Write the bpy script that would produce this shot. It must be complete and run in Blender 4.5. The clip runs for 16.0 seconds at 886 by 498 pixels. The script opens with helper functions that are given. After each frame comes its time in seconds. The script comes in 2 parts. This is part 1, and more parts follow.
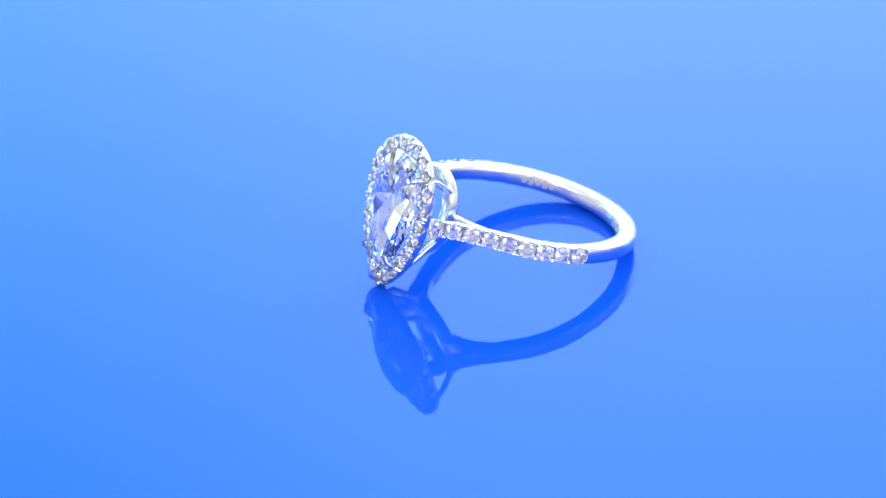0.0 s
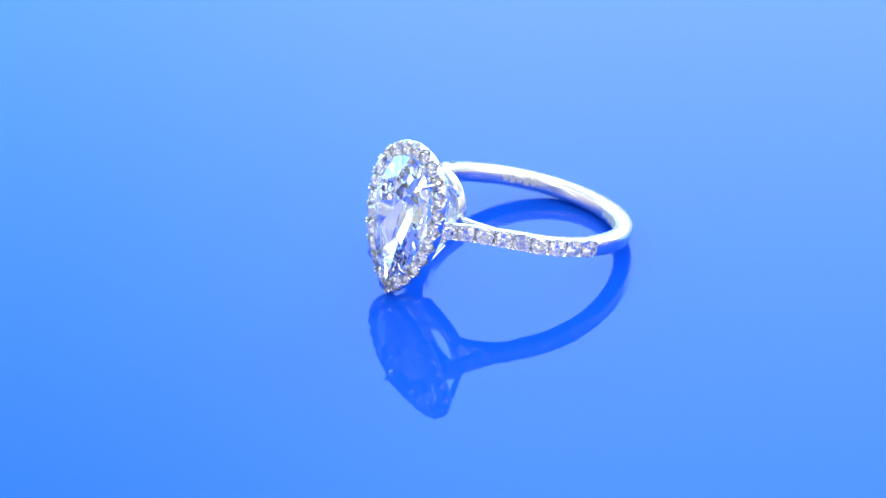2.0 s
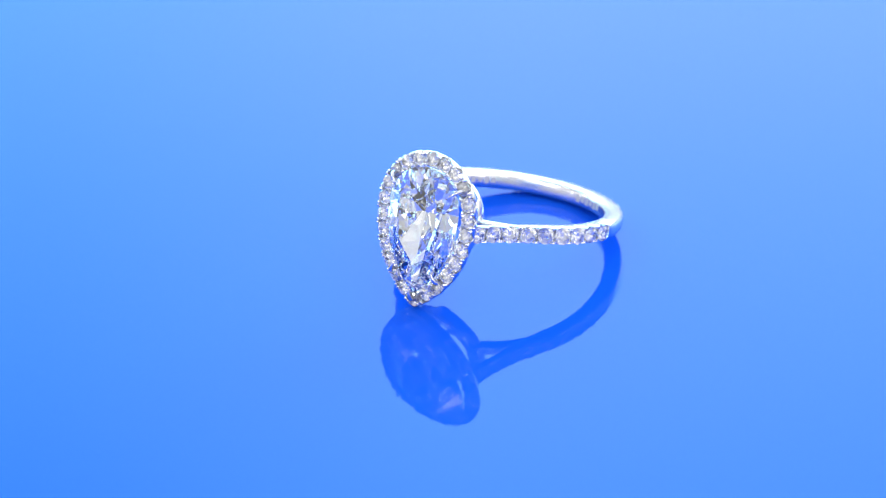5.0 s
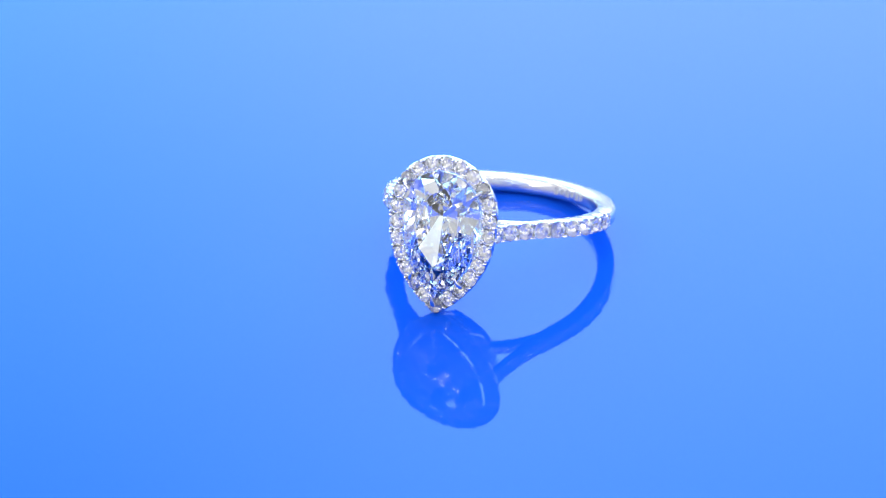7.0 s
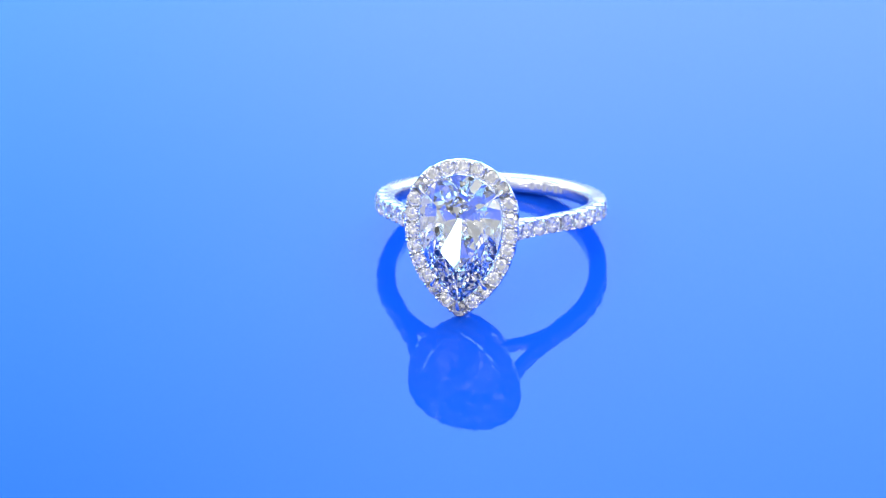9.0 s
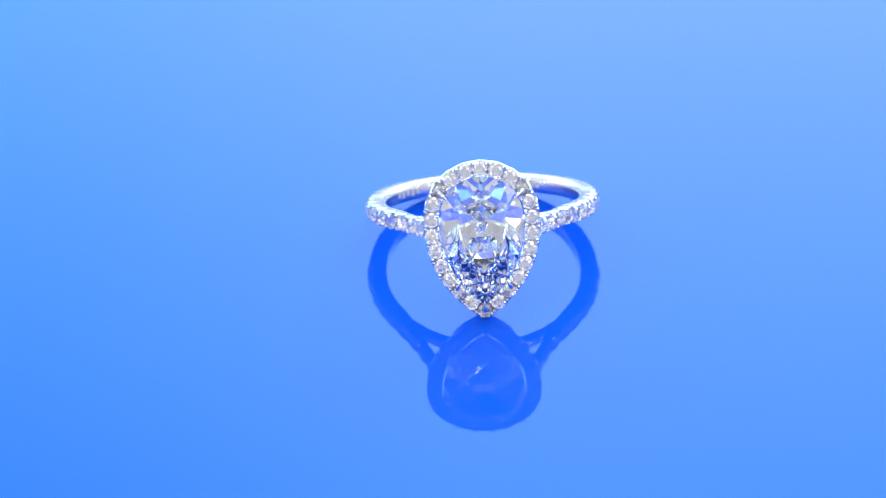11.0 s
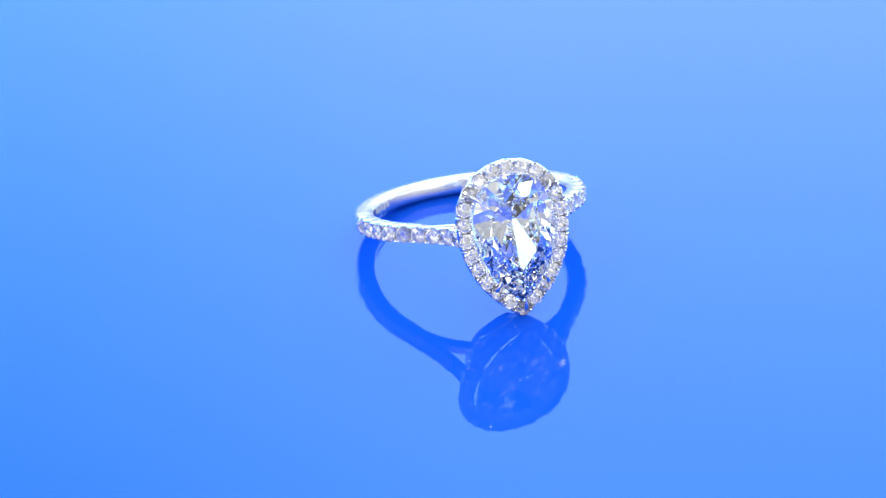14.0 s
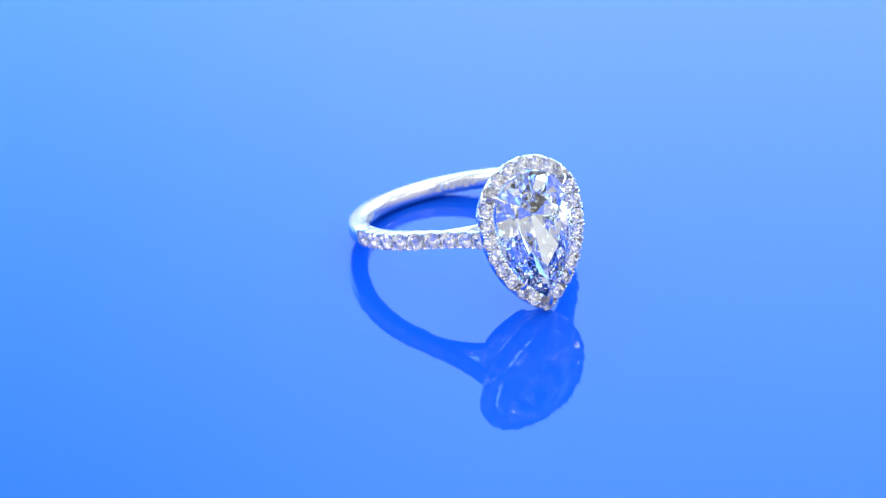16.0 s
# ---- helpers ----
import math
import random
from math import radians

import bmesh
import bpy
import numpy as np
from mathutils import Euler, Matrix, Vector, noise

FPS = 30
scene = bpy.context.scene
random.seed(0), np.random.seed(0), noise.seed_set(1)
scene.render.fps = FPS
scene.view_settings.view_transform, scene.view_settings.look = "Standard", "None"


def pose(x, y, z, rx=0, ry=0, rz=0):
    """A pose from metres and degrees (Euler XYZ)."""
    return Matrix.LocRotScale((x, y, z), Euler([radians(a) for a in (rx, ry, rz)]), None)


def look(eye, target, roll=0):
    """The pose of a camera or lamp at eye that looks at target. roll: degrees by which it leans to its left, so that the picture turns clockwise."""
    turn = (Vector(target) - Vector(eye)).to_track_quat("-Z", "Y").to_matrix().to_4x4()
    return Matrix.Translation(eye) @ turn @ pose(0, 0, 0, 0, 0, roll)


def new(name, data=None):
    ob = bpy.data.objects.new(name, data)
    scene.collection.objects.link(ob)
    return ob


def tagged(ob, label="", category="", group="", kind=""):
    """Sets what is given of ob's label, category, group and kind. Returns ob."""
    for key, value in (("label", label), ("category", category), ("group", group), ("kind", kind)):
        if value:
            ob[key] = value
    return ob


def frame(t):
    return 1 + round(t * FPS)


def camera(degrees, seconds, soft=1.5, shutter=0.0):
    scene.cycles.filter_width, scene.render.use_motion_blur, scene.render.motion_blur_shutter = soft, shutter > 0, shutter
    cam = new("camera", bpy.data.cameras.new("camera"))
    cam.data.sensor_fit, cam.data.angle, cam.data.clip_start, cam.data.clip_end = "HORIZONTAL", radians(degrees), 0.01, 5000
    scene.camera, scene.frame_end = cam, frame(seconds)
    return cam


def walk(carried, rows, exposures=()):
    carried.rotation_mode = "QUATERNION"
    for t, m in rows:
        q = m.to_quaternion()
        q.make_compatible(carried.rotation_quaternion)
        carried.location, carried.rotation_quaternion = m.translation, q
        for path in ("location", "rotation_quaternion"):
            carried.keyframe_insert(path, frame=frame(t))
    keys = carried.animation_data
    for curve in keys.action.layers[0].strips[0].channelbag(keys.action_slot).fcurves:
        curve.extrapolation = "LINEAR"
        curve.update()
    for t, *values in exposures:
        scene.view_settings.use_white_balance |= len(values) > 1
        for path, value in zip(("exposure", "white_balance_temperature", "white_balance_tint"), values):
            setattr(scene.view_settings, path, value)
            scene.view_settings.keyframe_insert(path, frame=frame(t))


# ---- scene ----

MM = 0.001
# ---- camera: stands still ----
EYE = Vector((0, -0.432622, 0.237953))
TARGET = Vector((-0.003817, 0.000348, 0.000779))
LEAN = -1.056
cam = camera(8.517, 16.0, soft=1.2)
cam.data.dof.use_dof, cam.data.dof.focus_distance, cam.data.dof.aperture_fstop = True, 0.484, 36.0
walk(cam, [(0.0, look(EYE, TARGET, LEAN)), (16.0, look(EYE, TARGET, LEAN))])

# ---- the ring's resting pose on the turntable ----
CX, CY, CZ, PITCH, ROLL = -0.495 * MM, 3.493 * MM, 3.34 * MM, 16.585, -1.384
R_OUT, HALF = 9.642, 0.786          # shank: outer radius, half thickness
H, W, A, B = 12.584, 4.747, 6.10, 7.106   # halo: distance from the ring's centre, half width, top, tip

# ---- world and light ----
world = bpy.data.worlds.new("studio")
world.use_nodes = True
scene.world = world


def studio_world():
    """Pale unseen surround, its gradient made up: dimmer upwards and behind the camera."""
    n, l = world.node_tree.nodes, world.node_tree.links
    co = n.new("ShaderNodeTexCoord")
    sep = n.new("ShaderNodeSeparateXYZ")
    l.new(co.outputs["Generated"], sep.inputs[0])
    ramp = n.new("ShaderNodeValToRGB")
    ramp.color_ramp.interpolation = "EASE"
    ramp.color_ramp.elements[0].position, ramp.color_ramp.elements[0].color = 0.20, (0.66, 0.68, 0.71, 1)
    ramp.color_ramp.elements[1].position, ramp.color_ramp.elements[1].color = 0.80, (0.46, 0.49, 0.54, 1)
    l.new(sep.outputs[2], ramp.inputs[0])
    # Dimmed on the camera's side to give the stones contrast.
    front = n.new("ShaderNodeMapRange")
    front.interpolation_type = "SMOOTHSTEP"
    for k, v in enumerate((-0.95, -0.25, 0.78, 1.0)):
        front.inputs[k + 1].default_value = v
    l.new(sep.outputs[1], front.inputs[0])
    dim = n.new("ShaderNodeVectorMath")
    dim.operation = "SCALE"
    l.new(ramp.outputs[0], dim.inputs[0])
    l.new(front.outputs[0], dim.inputs["Scale"])
    l.new(dim.outputs[0], n["Background"].inputs[0])
    n["Background"].inputs[1].default_value = 1.12


studio_world()


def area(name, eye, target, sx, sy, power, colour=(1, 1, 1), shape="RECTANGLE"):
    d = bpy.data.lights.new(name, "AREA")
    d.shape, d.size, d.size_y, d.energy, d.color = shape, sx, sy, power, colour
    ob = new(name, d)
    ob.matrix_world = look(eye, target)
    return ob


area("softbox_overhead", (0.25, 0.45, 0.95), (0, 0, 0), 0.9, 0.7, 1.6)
# Unseen fills added for facet contrast; warm tint stands in for diamond fire.
area("added_fill_left", (-0.50, -0.50, 0.42), (0, 0, 0), 0.45, 0.45, 1.05, (1, 0.93, 0.80))
area("added_fill_right", (0.52, -0.48, 0.40), (0, 0, 0), 0.42, 0.48, 1.05, (1, 0.95, 0.86))
# Small unseen lamps, evenly scattered, added so that the facets sparkle.
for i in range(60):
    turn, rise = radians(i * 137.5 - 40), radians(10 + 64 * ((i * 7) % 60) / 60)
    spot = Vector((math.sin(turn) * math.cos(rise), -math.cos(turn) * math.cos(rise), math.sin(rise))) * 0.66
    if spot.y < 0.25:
        area("sparkle_lamp", spot, (0, 0, 0), 0.022, 0.022, 0.095, (0.98, 0.99, 1.0), "DISK")
scene.view_settings.exposure = 0.0
scene.cycles.max_bounces, scene.cycles.transmission_bounces, scene.cycles.glossy_bounces = 28, 28, 12


# ---- materials ----
def material(name):
    m = bpy.data.materials.new(name)
    m.use_nodes = True
    return m, m.node_tree.nodes, m.node_tree.links, m.node_tree.nodes["Principled BSDF"]


def metal_material():
    m, n, l, b = material("polished_white_gold")
    b.inputs["Base Color"].default_value = (0.80, 0.80, 0.81, 1)
    b.inputs["Metallic"].default_value = 1
    b.inputs["Roughness"].default_value = 0.23
    return m


def diamond_material():
    m, n, l, b = material("diamond")
    n.remove(b)
    g = n.new("ShaderNodeBsdfGlass")
    g.inputs["IOR"].default_value = 2.42
    g.inputs["Roughness"].default_value = 0.0
    l.new(g.outputs[0], n["Material Output"].inputs[0])
    return m


def acrylic_material():
    m, n, l, b = material("blue_acrylic")
    b.inputs["Base Color"].default_value = (0.0043, 0.0745, 0.62, 1)
    b.inputs["Roughness"].default_value = 0.01
    b.inputs["IOR"].default_value = 1.17
    return m


def plain_material(name, colour, rough=0.8):
    m, n, l, b = material(name)
    b.inputs["Base Color"].default_value = (*colour, 1)
    b.inputs["Roughness"].default_value = rough
    return m


# Emission gradient painted to tint the disc's reflection; it also lights the scene.
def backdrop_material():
    m, n, l, b = material("glowing_backdrop")
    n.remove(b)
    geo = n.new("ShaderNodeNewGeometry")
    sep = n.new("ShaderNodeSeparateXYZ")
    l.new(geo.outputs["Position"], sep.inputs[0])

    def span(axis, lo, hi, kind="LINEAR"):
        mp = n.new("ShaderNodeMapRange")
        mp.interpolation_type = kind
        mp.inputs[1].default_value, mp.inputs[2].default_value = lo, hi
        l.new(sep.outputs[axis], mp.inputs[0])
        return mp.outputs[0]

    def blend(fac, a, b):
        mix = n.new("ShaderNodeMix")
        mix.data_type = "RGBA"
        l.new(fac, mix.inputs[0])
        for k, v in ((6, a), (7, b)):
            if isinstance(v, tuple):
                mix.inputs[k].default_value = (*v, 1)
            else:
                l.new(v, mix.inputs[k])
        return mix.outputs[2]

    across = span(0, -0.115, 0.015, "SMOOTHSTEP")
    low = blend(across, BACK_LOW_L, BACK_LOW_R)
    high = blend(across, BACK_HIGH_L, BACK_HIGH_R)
    glow = blend(span(2, 0.235, 0.365), low, high)
    foot = blend(span(2, 0.08, 0.22), BACK_FOOT, glow)
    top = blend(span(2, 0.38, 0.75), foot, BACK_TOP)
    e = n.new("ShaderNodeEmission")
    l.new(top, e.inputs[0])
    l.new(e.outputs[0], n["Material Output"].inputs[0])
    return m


# Painted glow for each zone, set to give the disc its pale gradient.
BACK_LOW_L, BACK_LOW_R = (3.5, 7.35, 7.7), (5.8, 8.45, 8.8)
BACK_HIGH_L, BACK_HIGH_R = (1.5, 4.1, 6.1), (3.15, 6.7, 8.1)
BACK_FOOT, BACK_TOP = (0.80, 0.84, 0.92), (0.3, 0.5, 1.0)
METAL, DIAMOND, ACRYLIC = metal_material(), diamond_material(), acrylic_material()
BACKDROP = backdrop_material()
TABLE = plain_material("pale_laminate", (0.5, 0.5, 0.5))
DARK = plain_material("engraving", (0.45, 0.45, 0.47), 0.4)


# ---- helpers for building ----
def part(name, bm, mat, parent=None, label="", smooth=False):
    me = bpy.data.meshes.new(name)
    bm.to_mesh(me)
    bm.free()
    if smooth:
        me.shade_smooth()
    if mat:
        me.materials.append(mat)
    ob = new(name, me)
    if parent:
        ob.parent = parent
    if label:
        ob["label"] = label
    return ob


def again(ob, parent, m):
    """One more piece on the same mesh."""
    o = new(ob.name.split(".")[0], ob.data)
    o.parent = parent
    o.matrix_basis = m
    return o


def box(name, cx, cy, cz, sx, sy, sz, mat, bev=0.002):
    bm = bmesh.new()
    bmesh.ops.create_cube(bm, size=1, matrix=Matrix.Translation((cx, cy, cz)) @ Matrix.Diagonal((sx, sy, sz, 1)))
    bmesh.ops.bevel(bm, geom=bm.edges[:], offset=bev, segments=2, affect="EDGES")
    return part(name, bm, mat)


def loft(sections, closed=False):
    """A skin over rings of points (mm); closed: the last meets the first."""
    bm = bmesh.new()
    rings = [[bm.verts.new(Vector(p) * MM) for p in s] for s in sections]
    n = len(rings[0])
    for i in range(len(rings) - (0 if closed else 1)):
        a, b = rings[i], rings[(i + 1) % len(rings)]
        for j in range(n):
            bm.faces.new((a[j], a[(j + 1) % n], b[(j + 1) % n], b[j]))
    if not closed:
        bm.faces.new(rings[0])
        bm.faces.new(rings[-1])
    bmesh.ops.recalc_face_normals(bm, faces=bm.faces[:])
    return bm


def hull(points):
    bm = bmesh.new()
    for p in points:
        bm.verts.new(p)
    res = bmesh.ops.convex_hull(bm, input=bm.verts[:])
    bmesh.ops.delete(bm, geom=[g for g in res["geom_interior"] if isinstance(g, bmesh.types.BMVert)], context="VERTS")
    bmesh.ops.dissolve_limit(bm, angle_limit=radians(0.6), verts=bm.verts[:], edges=bm.edges[:])
    bmesh.ops.recalc_face_normals(bm, faces=bm.faces[:])
    return bm


def corners(planes):
    """The corners of the solid that the planes (normal, distance) enclose."""
    nm = np.array([p[0] for p in planes], float)
    d = np.array([p[1] for p in planes], float)
    size = np.linalg.norm(nm, axis=1)
    nm, d = nm / size[:, None], d / size
    i, j = np.triu_indices(len(d), 1)
    line = np.cross(nm[i], nm[j])
    found = []
    for k in range(len(d)):
        keep = j < k
        det = line[keep] @ nm[k]
        ok = np.abs(det) > 1e-6
        a, b, cut = i[keep][ok], j[keep][ok], line[keep][ok]
        p = d[a, None] * np.cross(nm[b], nm[k]) + d[b, None] * np.cross(nm[k], nm[a]) + d[k] * cut
        p = p / det[ok][:, None]
        found.append(p[(p @ nm.T <= d + 1e-6).all(1)])
    return np.unique(np.round(np.concatenate(found), 4), axis=0)


def brilliant(r):
    """A round brilliant of radius r (mm), girdle at z = 0, table up."""
    pts = []
    for i in range(16):
        a = math.pi * i / 8
        pts += [(r * math.cos(a), r * math.sin(a), 0.02 * r), (r * math.cos(a), r * math.sin(a), -0.03 * r)]
        if i % 2 == 0:
            pts.append((0.56 * r * math.cos(a), 0.56 * r * math.sin(a), 0.33 * r))
        else:
            pts.append((0.79 * r * math.cos(a), 0.79 * r * math.sin(a), 0.205 * r))
            pts.append((0.23 * r * math.cos(a), 0.23 * r * math.sin(a), -0.70 * r))
    pts.append((0, 0, -0.87 * r))
    return hull([Vector(p) * MM for p in pts])


def pear(t, w, a, b):
    """Point of a pear outline (x, z): t from 0 at the round top, clockwise through 0.5 at the tip, to 1."""
    side = 1 if t < 0.5 else -1
    s = 2 * (t if t < 0.5 else 1 - t)
    zc = a - w
    cut = 0.42
    if s < cut:
        q = math.pi / 2 * s / cut
        return side * w * math.sin(q), zc + w * math.cos(q)
    u = (s - cut) / (1 - cut)
    return side * w * (1 - u ** 2.449) ** 0.875, zc - (zc + b) * u


def pear_even(n, w, a, b, shift=0.0):
    """n points evenly along the outline, with outward normals."""
    m = 1200
    p = [Vector(pear(i / m, w, a, b)) for i in range(m + 1)]
    d = [0.0]
    for i in range(m):
        d.append(d[-1] + (p[i + 1] - p[i]).length)
    out, k = [], 0
    for i in range(n):
        want = ((i + shift) / n % 1.0) * d[-1]
        k = next(j for j in range(m) if d[j + 1] >= want)
        f = (want - d[k]) / max(d[k + 1] - d[k], 1e-9)
        t = (p[(k + 6) % m] - p[(k - 6) % m]).normalized()
        out.append((p[k].lerp(p[k + 1], f), Vector((-t.y, t.x))))
    return out


def frame_at(place, z_axis, x_hint):
    """Pose (mm) with the local z along z_axis."""
    z = Vector(z_axis).normalized()
    x = Vector(x_hint)
    x = (x - z * x.dot(z)).normalized()
    y = z.cross(x)
    m = Matrix((x, y, z)).transposed().to_4x4()
    m.translation = Vector(place) * MM
    return m


# ---- setting ----
def build_setting():
    bm = bmesh.new()
    rings = []
    for r, z in ((0.0, -0.010), (0.338, -0.010), (0.340, -0.008), (0.340, -0.001), (0.3392, -0.0002), (0.338, 0.0), (0.0, 0.0)):
        if r == 0:
            rings.append([bm.verts.new((0, 0, z))])
        else:
            rings.append([bm.verts.new((r * math.cos(2 * math.pi * i / 128), r * math.sin(2 * math.pi * i / 128), z)) for i in range(128)])
    for a, b in zip(rings, rings[1:]):
        for i in range(128):
            j = (i + 1) % 128
            vs = [a[i % len(a)], a[j % len(a)], b[j % len(b)], b[i % len(b)]]
            bm.faces.new(list(dict.fromkeys(vs)))
    bmesh.ops.recalc_face_normals(bm, faces=bm.faces[:])
    disc = part("turntable", bm, ACRYLIC)
    tagged(disc, "glossy bright blue acrylic turntable disc under the ring", "turntable")
    tagged(box("table", 0, 0, -0.040, 1.4, 1.2, 0.06, TABLE), "plain pale table under the turntable", "table", kind="structure")
    # Unseen panel added for the disc to mirror; it gives off light itself.
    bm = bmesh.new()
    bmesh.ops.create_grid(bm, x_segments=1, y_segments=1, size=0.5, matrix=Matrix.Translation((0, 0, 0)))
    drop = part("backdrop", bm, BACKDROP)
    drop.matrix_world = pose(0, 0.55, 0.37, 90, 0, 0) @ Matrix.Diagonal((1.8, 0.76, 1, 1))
    tagged(drop, "unseen glowing blue backdrop, its gradient made for the disc's reflection", "backdrop", kind="structure")
    return disc


# ---- the ring (built in mm round its centre, axis z, head towards -y) ----
N_PAVE = 9
JOIN = 61.0                      # degrees from the head where arm and circle meet
PAVE_END = 94.5


def rounded(hu, hv, r=0.3, n=3):
    """Rounded rectangle profile, half sizes hu, hv."""
    out = []
    for cx, cy, a0 in ((hu - r, hv - r, 0), (-hu + r, hv - r, 90), (-hu + r, -hv + r, 180), (hu - r, -hv + r, 270)):
        for i in range(n + 1):
            a = radians(a0 + 90 * i / n)
            out.append((cx + r * math.cos(a), cy + r * math.sin(a)))
    return out


def bezier(u):
    a = radians(JOIN)
    p3 = Vector((R_OUT * math.sin(a), -R_OUT * math.cos(a)))
    p0, p1, p2 = Vector((4.35, -11.95)), Vector((5.15, -8.4)), p3 + Vector((-math.cos(a), -math.sin(a))) * 1.7
    p = p0 * (1 - u) ** 3 + p1 * 3 * u * (1 - u) ** 2 + p2 * 3 * u * u * (1 - u) + p3 * u ** 3
    t = (p1 - p0) * (1 - u) ** 2 + (p2 - p1) * 2 * u * (1 - u) + (p3 - p2) * u * u
    return p, t.normalized()


ARM_STEPS = [bezier(i / 200)[0] for i in range(201)]
ARM = [0.0]
for one, two in zip(ARM_STEPS, ARM_STEPS[1:]):
    ARM.append(ARM[-1] + (two - one).length)


def shank_path(s):
    """Outer surface of the shank at s mm from the halo: the point and the outward normal, in the ring's plane."""
    if s < ARM[-1]:
        k = max(i for i in range(200) if ARM[i] <= s)
        p, t = bezier((k + (s - ARM[k]) / (ARM[k + 1] - ARM[k])) / 200)
        return p, Vector((t.y, -t.x))
    b = radians(JOIN) + (s - ARM[-1]) / R_OUT
    return Vector((R_OUT * math.sin(b), -R_OUT * math.cos(b))), Vector((math.sin(b), -math.cos(b)))


def tube(rows, n=10):
    """A tapered round wire through rows of ((x, y, z), radius) in mm."""
    secs = []
    last = len(rows) - 1
    hint = Vector((0.3, 0.2, 0.93))
    for k, (c, r) in enumerate(rows):
        d = (Vector(rows[min(k + 1, last)][0]) - Vector(rows[max(k - 1, 0)][0])).normalized()
        u = d.cross(hint).normalized()
        v = d.cross(u).normalized()
        secs.append([Vector(c) + u * r * math.cos(2 * math.pi * q / n) + v * r * math.sin(2 * math.pi * q / n) for q in range(n)])
    return loft(secs)


def smoothed(bm):
    """Smooth faces with creases kept sharp."""
    for f in bm.faces:
        f.smooth = True
    for e in bm.edges:
        e.smooth = not (e.is_manifold and e.calc_face_angle(0) > radians(38))
    return bm


def grain_bead():
    """A tiny pointed setting bead, its tip along z."""
    bm = bmesh.new()
    rings = [[bm.verts.new(Vector((r * 1.25 * math.cos(q * math.pi / 3.5), r * math.sin(q * math.pi / 3.5), z)) * MM) for q in range(7)]
             for r, z in ((0.14, -0.35), (0.135, 0.0), (0.09, 0.09))]
    for a, b in zip(rings, rings[1:]):
        for j in range(7):
            bm.faces.new((a[j], a[(j + 1) % 7], b[(j + 1) % 7], b[j]))
    tip = bm.verts.new(Vector((0.05, 0, 0.13)) * MM)
    for j in range(7):
        bm.faces.new((rings[-1][j], rings[-1][(j + 1) % 7], tip))
    bm.faces.new(rings[0])
    bmesh.ops.recalc_face_normals(bm, faces=bm.faces[:])
    return bm


def wobble():
    """The small irregularity of handwork."""
    return pose(0, 0, 0, random.uniform(-12, 12), random.uniform(-12, 12), random.uniform(-40, 40))


def build_shank(ring):
    s_end = ARM[-1] + R_OUT * radians(PAVE_END - JOIN)
    s_0 = 0.15
    pitch = (s_end - s_0) / N_PAVE
    total = ARM[-1] + R_OUT * (math.pi - radians(JOIN))

    def section(s, side):
        p, nm = shank_path(s)
        paved = s_0 < s < s_end
        f = abs(math.cos(math.pi * (s - s_0) / pitch)) if paved else 1.0
        low = 0.42 * (1 - f ** 1.1)
        blendin = min(max((s - 3.0) / 4.0, 0), 1)
        thick = 0.95 + (2 * HALF - 0.95) * blendin
        hw = 0.70
        if paved:
            crown = [(-min(0.86, thick - 0.22), hw * 0.45), (-0.14 - low, hw * 0.80), (-0.10 - low, hw * 0.93), (-0.22 - low, hw)]
        else:
            w = min((s - s_end) / 1.0, 1) if s >= s_end else 0
            hw += 0.05 * w
            crown = [(0.0, hw * 0.30), (-0.05, hw * 0.70), (-0.16, hw * 0.90), (-0.40, hw)]
        inner = [(-thick * 0.62, hw), (-thick + 0.24, hw * 0.93), (-thick + 0.07, hw * 0.74), (-thick, hw * 0.36)]
        half = crown + inner
        prof = half + [(r, -z) for r, z in reversed(half)]
        return [(side * (p.x + nm.x * r), p.y + nm.y * r, z) for r, z in prof]

    stations = [s_0 * i / 3 for i in range(3)] + [s_0 + pitch * i / 10 for i in range(10 * N_PAVE + 1)]
    stations += [s_end + 0.02 + (total - s_end - 0.02) * i / 150 for i in range(151)]
    full = [section(s, 1) for s in stations] + [section(s, -1) for s in reversed(stations[:-1])]
    shank = part("shank", smoothed(loft(full)), METAL, ring, "polished white gold shank, scalloped along the stones")
    first = None
    for side in (1, -1):
        for k in range(N_PAVE):
            p, nm = shank_path(s_0 + (k + 0.5) * pitch)
            turn = pose(0, 0, 0, random.uniform(-5, 5), random.uniform(-5, 5), random.uniform(0, 360))
            m = frame_at((side * (p.x - nm.x * 0.16), p.y - nm.y * 0.16, 0), (side * nm.x, nm.y, 0), (0, 0, 1)) @ turn
            if first is None:
                first = part("pave_diamond", brilliant(0.735), DIAMOND, shank)
                first.matrix_basis = m
            else:
                again(first, shank, m)
    bead = None
    for side in (1, -1):
        for k in range(N_PAVE + 1):
            for d in (-0.13, 0.13):
                s = s_0 + k * pitch + d
                if s < s_0 or s > s_end:
                    continue
                p, nm = shank_path(s)
                for e in (1, -1):
                    m = frame_at((side * (p.x - nm.x * 0.235), p.y - nm.y * 0.235, e * 0.53), (side * nm.x, nm.y, 0), (0, 0, -e)) @ wobble()
                    if bead is None:
                        bead = part("bead", grain_bead(), METAL, shank)
                        bead.matrix_basis = m
                    else:
                        again(bead, shank, m)
    # stamped marks inside the band: illegible, so plain bars
    r = R_OUT - 2 * HALF
    for centre, n in ((-127, 5), (158, 6)):
        for k in range(n):
            a = radians(centre + (k - n / 2) * 4.2)
            bm = bmesh.new()
            bmesh.ops.create_cube(bm, size=1, matrix=Matrix.Diagonal((0.38 * MM, (0.62 if k % 2 else 0.45) * MM, 0.05 * MM, 1)))
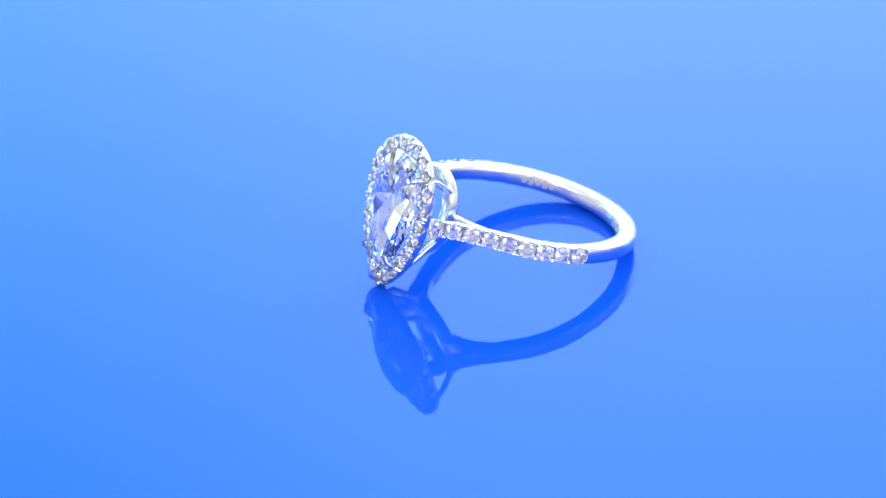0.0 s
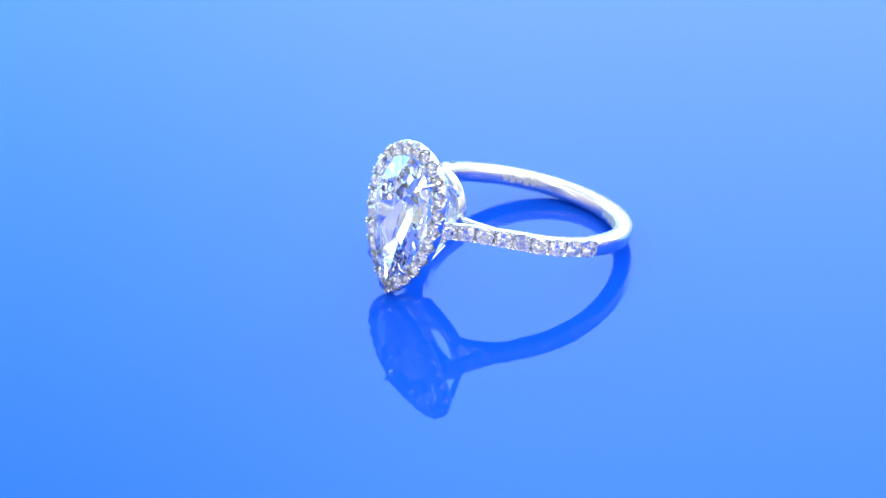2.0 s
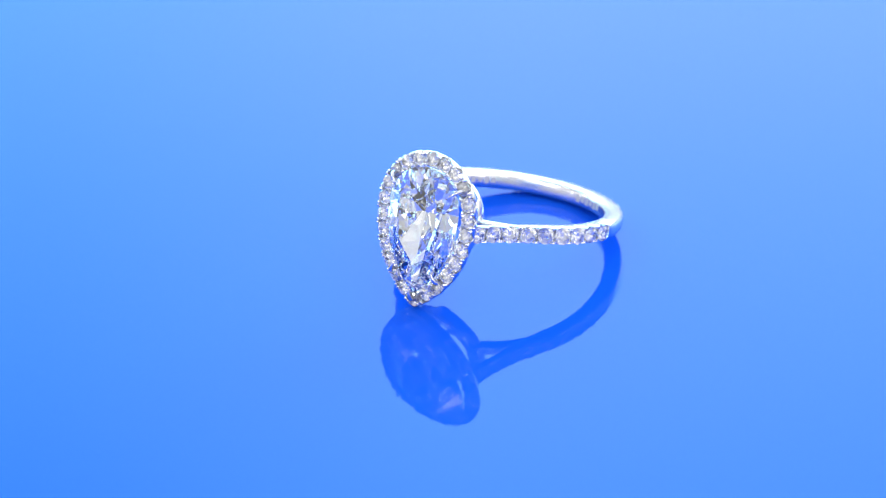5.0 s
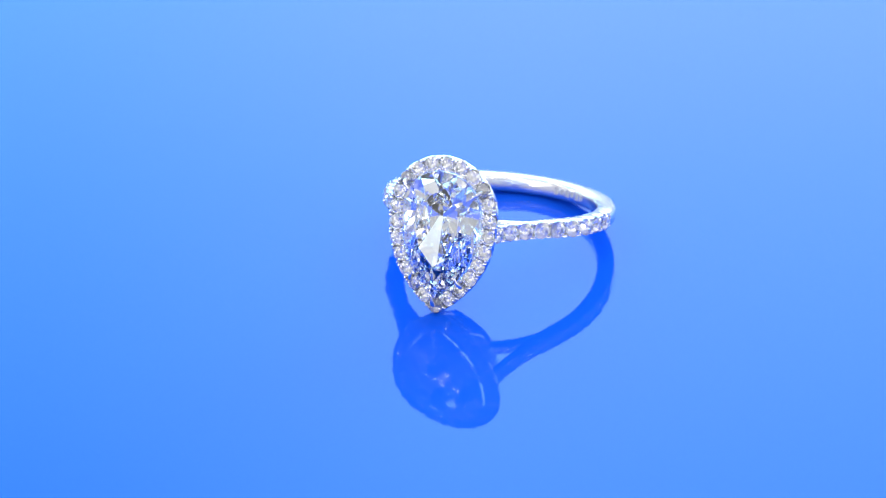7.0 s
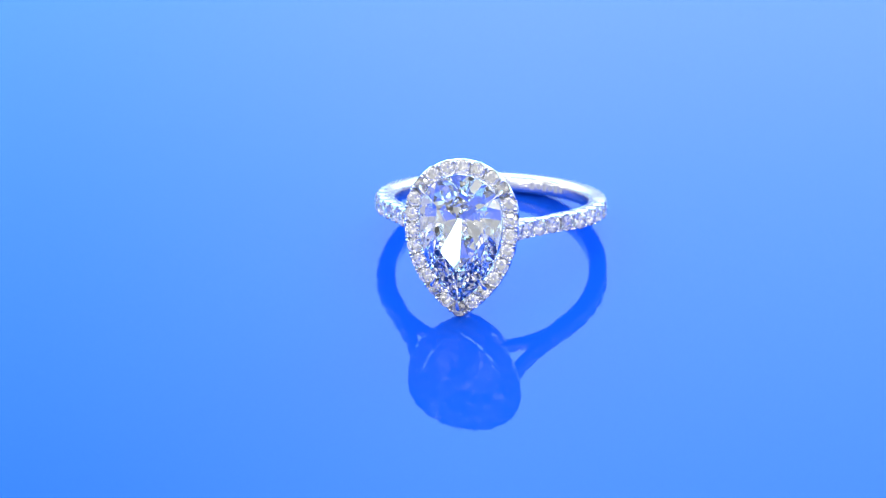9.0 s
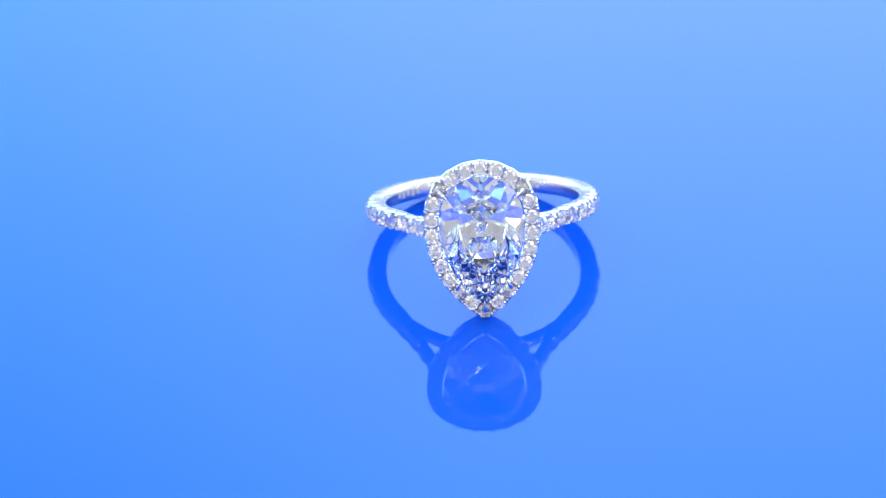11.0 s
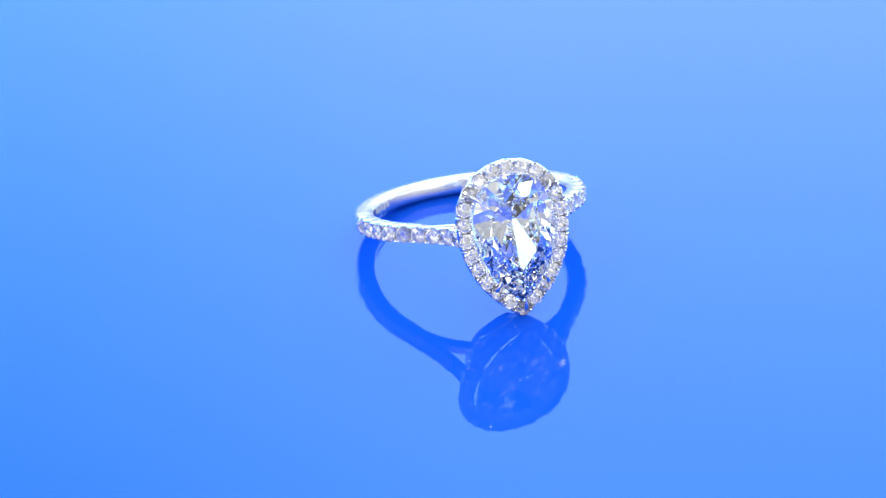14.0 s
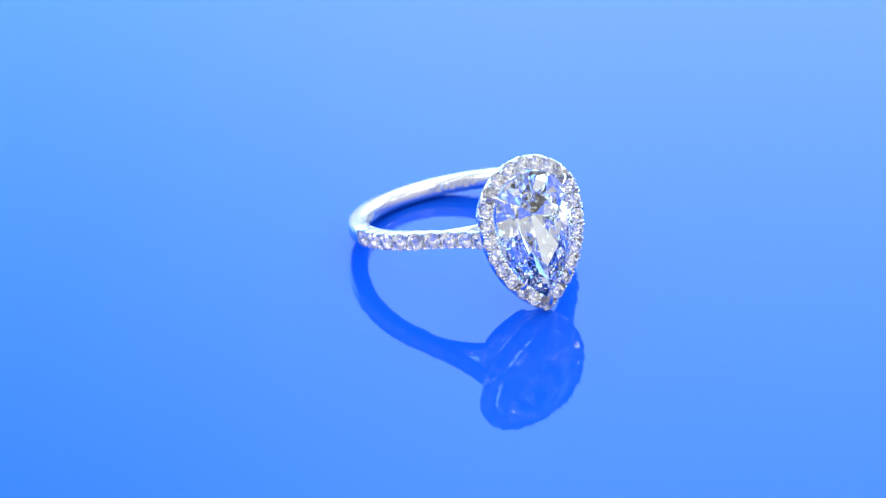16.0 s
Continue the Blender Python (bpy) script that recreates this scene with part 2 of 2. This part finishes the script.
            bar = part("stamped_mark", bm, DARK, shank, "dark engraved bar")
            bar.matrix_basis = frame_at((r * math.sin(a), -r * math.cos(a), 0.05), (-math.sin(a), math.cos(a), 0), (math.cos(a), math.sin(a), 0))
    return bead


def build_head(ring, bead):
    nh = 24
    # halo rim, scalloped between the stones
    secs = []
    step = 12
    for i, (p, nm) in enumerate(pear_even(nh * step, W, A, B)):
        f = abs(math.cos(math.pi * (i / step + 0.0) + math.pi / 2))
        low = 0.42 * (1 - f ** 1.1)
        prof = [(-0.06, 0.14 + low), (0.0, 0.26 + low), (-0.03, 0.66), (-0.12, 0.86), (-0.35, 0.98), (-0.95, 0.98), (-1.18, 0.86),
                (-1.27, 0.22 + low), (-1.20, 0.12 + low), (-1.10, 0.22 + low), (-0.90, 0.84), (-0.40, 0.84), (-0.16, 0.22 + low)]
        secs.append([(p.x + nm.x * r, -H + d, p.y + nm.y * r) for r, d in prof])
    halo = part("halo_rim", smoothed(loft(secs, closed=True)), METAL, ring, "scalloped white gold halo rim")
    first = None
    for p, nm in pear_even(nh, W - 0.64, A - 0.64, B - 0.74):
        tilt = pose(0, 0, 0, random.uniform(-5, 5), random.uniform(-5, 5), random.uniform(0, 360))
        m = frame_at((p.x, -H + 0.16, p.y), (nm.x * 0.06, -1, nm.y * 0.06), (nm.x, 0, nm.y)) @ tilt
        if first is None:
            first = part("halo_diamond", brilliant(0.625), DIAMOND, halo)
            first.matrix_basis = m
        else:
            again(first, halo, m)
    for d, cut, gap in ((0.20, 0.24, 0.10), (1.12, 1.22, 0.08)):
        for off in (-gap, gap):
            for p, nm in pear_even(nh, W - d, A - d, B - cut, 0.5 + off):
                sgn = -1 if d < 0.5 else 1
                again(bead, halo, frame_at((p.x, -H + 0.05, p.y), (0, -1, 0), (sgn * nm.x, 0, sgn * nm.y)) @ wobble() @ Matrix.Scale(1.02, 4))

    # the pear-cut centre stone
    w, a, b = 3.38, 4.84, 5.72
    zc, gird, deep, table = 0.85, 0.10, 3.02, 1.02
    planes = [((0, 0, 1), table)]

    def facets(n, shift, slope, rise, base, k=1.0):
        """Facets along the outline at shift; slope: their run over rise for each mm from the culet's axis; the pavilion is flatter towards the tip."""
        for p, nm in pear_even(n, w, a, b, shift):
            away = nm.x * p.x + nm.y * (p.y - zc)
            flatter = 1 - 0.08 * min(max(-p.y / 4, 0), 1) if rise < 0 else 1
            m = slope * away / (rise * flatter)
            planes.append(((nm.x, nm.y, m), nm.y * zc + away * k + m * base))

    facets(48, 0.0, 0.0, 1.0, 0.0)
    for shift, up in ((0.5, 0.45), (0.22, 0.365), (0.78, 0.365)):
        facets(8, shift, up, table - 0.06, 0.06)
    facets(8, 0.0, 0.68, table - 0.06, table, 0.62)
    for n, shift, down in ((8, 0.5, 1.0), (8, 0.22, 1.055), (8, 0.78, 1.055), (16, 0.25, 1.11)):
        facets(n, shift, 1.0, -(deep * down - 0.06), -0.06)
    pts = [Vector((x, -H - gird - h, z)) * MM for x, z, h in corners(planes)]
    part("pear_diamond", hull(pts), DIAMOND, ring, "clear pear-cut centre diamond")

    # gallery rail round the finger hole, and its bridges to the shank
    gw, ga, gb, gy = 2.75, 3.5, 3.75, -9.0
    secs = []
    for p, nm in pear_even(96, gw, ga, gb):
        secs.append([(p.x + nm.x * u, gy + v + 0.03 * p.x * p.x, p.y + nm.y * u) for u, v in [(q - 0.3, h) for q, h in rounded(0.68, 0.50, 0.25)]])
    part("gallery_rail", smoothed(loft(secs, closed=True)), METAL, ring, "plain polished gallery rail under the stone")
    for side in (1, -1):
        secs = []
        for i in range(25):
            q = radians(15 + 41 * i / 24)
            c = Vector((math.sin(q), -math.cos(q)))
            secs.append([(side * c.x * (8.62 + u), c.y * (8.62 + u), v) for u, v in rounded(0.40, 0.52, 0.2)])
        part("bridge", smoothed(loft(secs)), METAL, ring, "thin polished strip from shank to gallery")
    # claws with their posts
    for t, tx, tz in ((0.135, 2.72, 3.05), (0.37, 1.85, -3.62), (0.5, 0.0, -5.42), (0.63, -1.85, -3.62), (0.865, -2.72, 3.05)):
        xg, zg = pear(t, gw, ga, gb)
        out = Vector((tx, 0, tz - 0.4)).normalized()
        e = Vector((tx, 0, tz)) + out * 0.85
        post = [((xg, gy + 0.03 * xg * xg, zg), 0.27), ((e.x - out.x * 0.25, -H + 1.6, e.z - out.z * 0.25), 0.26), ((e.x, -H + 0.3, e.z), 0.24), ((e.x, -H - 0.15, e.z), 0.21),
                ((e.x - out.x * 0.12, -H - 0.50, e.z - out.z * 0.12), 0.18), ((e.x - out.x * 0.42, -H - 0.70, e.z - out.z * 0.42), 0.13), ((tx, -H - 0.76, tz), 0.05)]
        part("claw", smoothed(tube(post)), METAL, ring, "pointed polished claw")


def build_ring():
    ring = new("diamond_ring")
    tagged(ring, "white gold ring with pear diamond halo, lying on blue acrylic", "ring")
    bead = build_shank(ring)
    build_head(ring, bead)
    return ring


TURNTABLE = build_setting()
RING = build_ring()


# ---- what moves: the disc turns, and the ring with it ----
def motions():
    knots = ((0, -62.2), (0.53, -62.2), (2, -53.4), (4, -41.0), (6.5, -26.8), (8, -18.1), (9.2, -11.1), (12, 5.87), (14, 17.75), (16, 29.35))

    def phi(t):
        for (t0, a0), (t1, a1) in zip(knots, knots[1:]):
            if t <= t1:
                break
        return a0 + (a1 - a0) * (t - t0) / (t1 - t0)
    rest = pose(CX, CY, CZ) @ pose(0, 0, 0, -PITCH, 0, 0) @ pose(0, 0, 0, 0, ROLL, 0)
    times = (0, 0.25, 0.5, 0.75, 1, 1.5, 2, 3, 4, 5.25, 6.5, 8, 9.2, 10.6, 12, 14, 16)
    walk(RING, [(t, pose(0, 0, 0, 0, 0, phi(t)) @ rest) for t in times])
    walk(TURNTABLE, [(t, pose(0, 0, 0, 0, 0, phi(t))) for t in times])


motions()
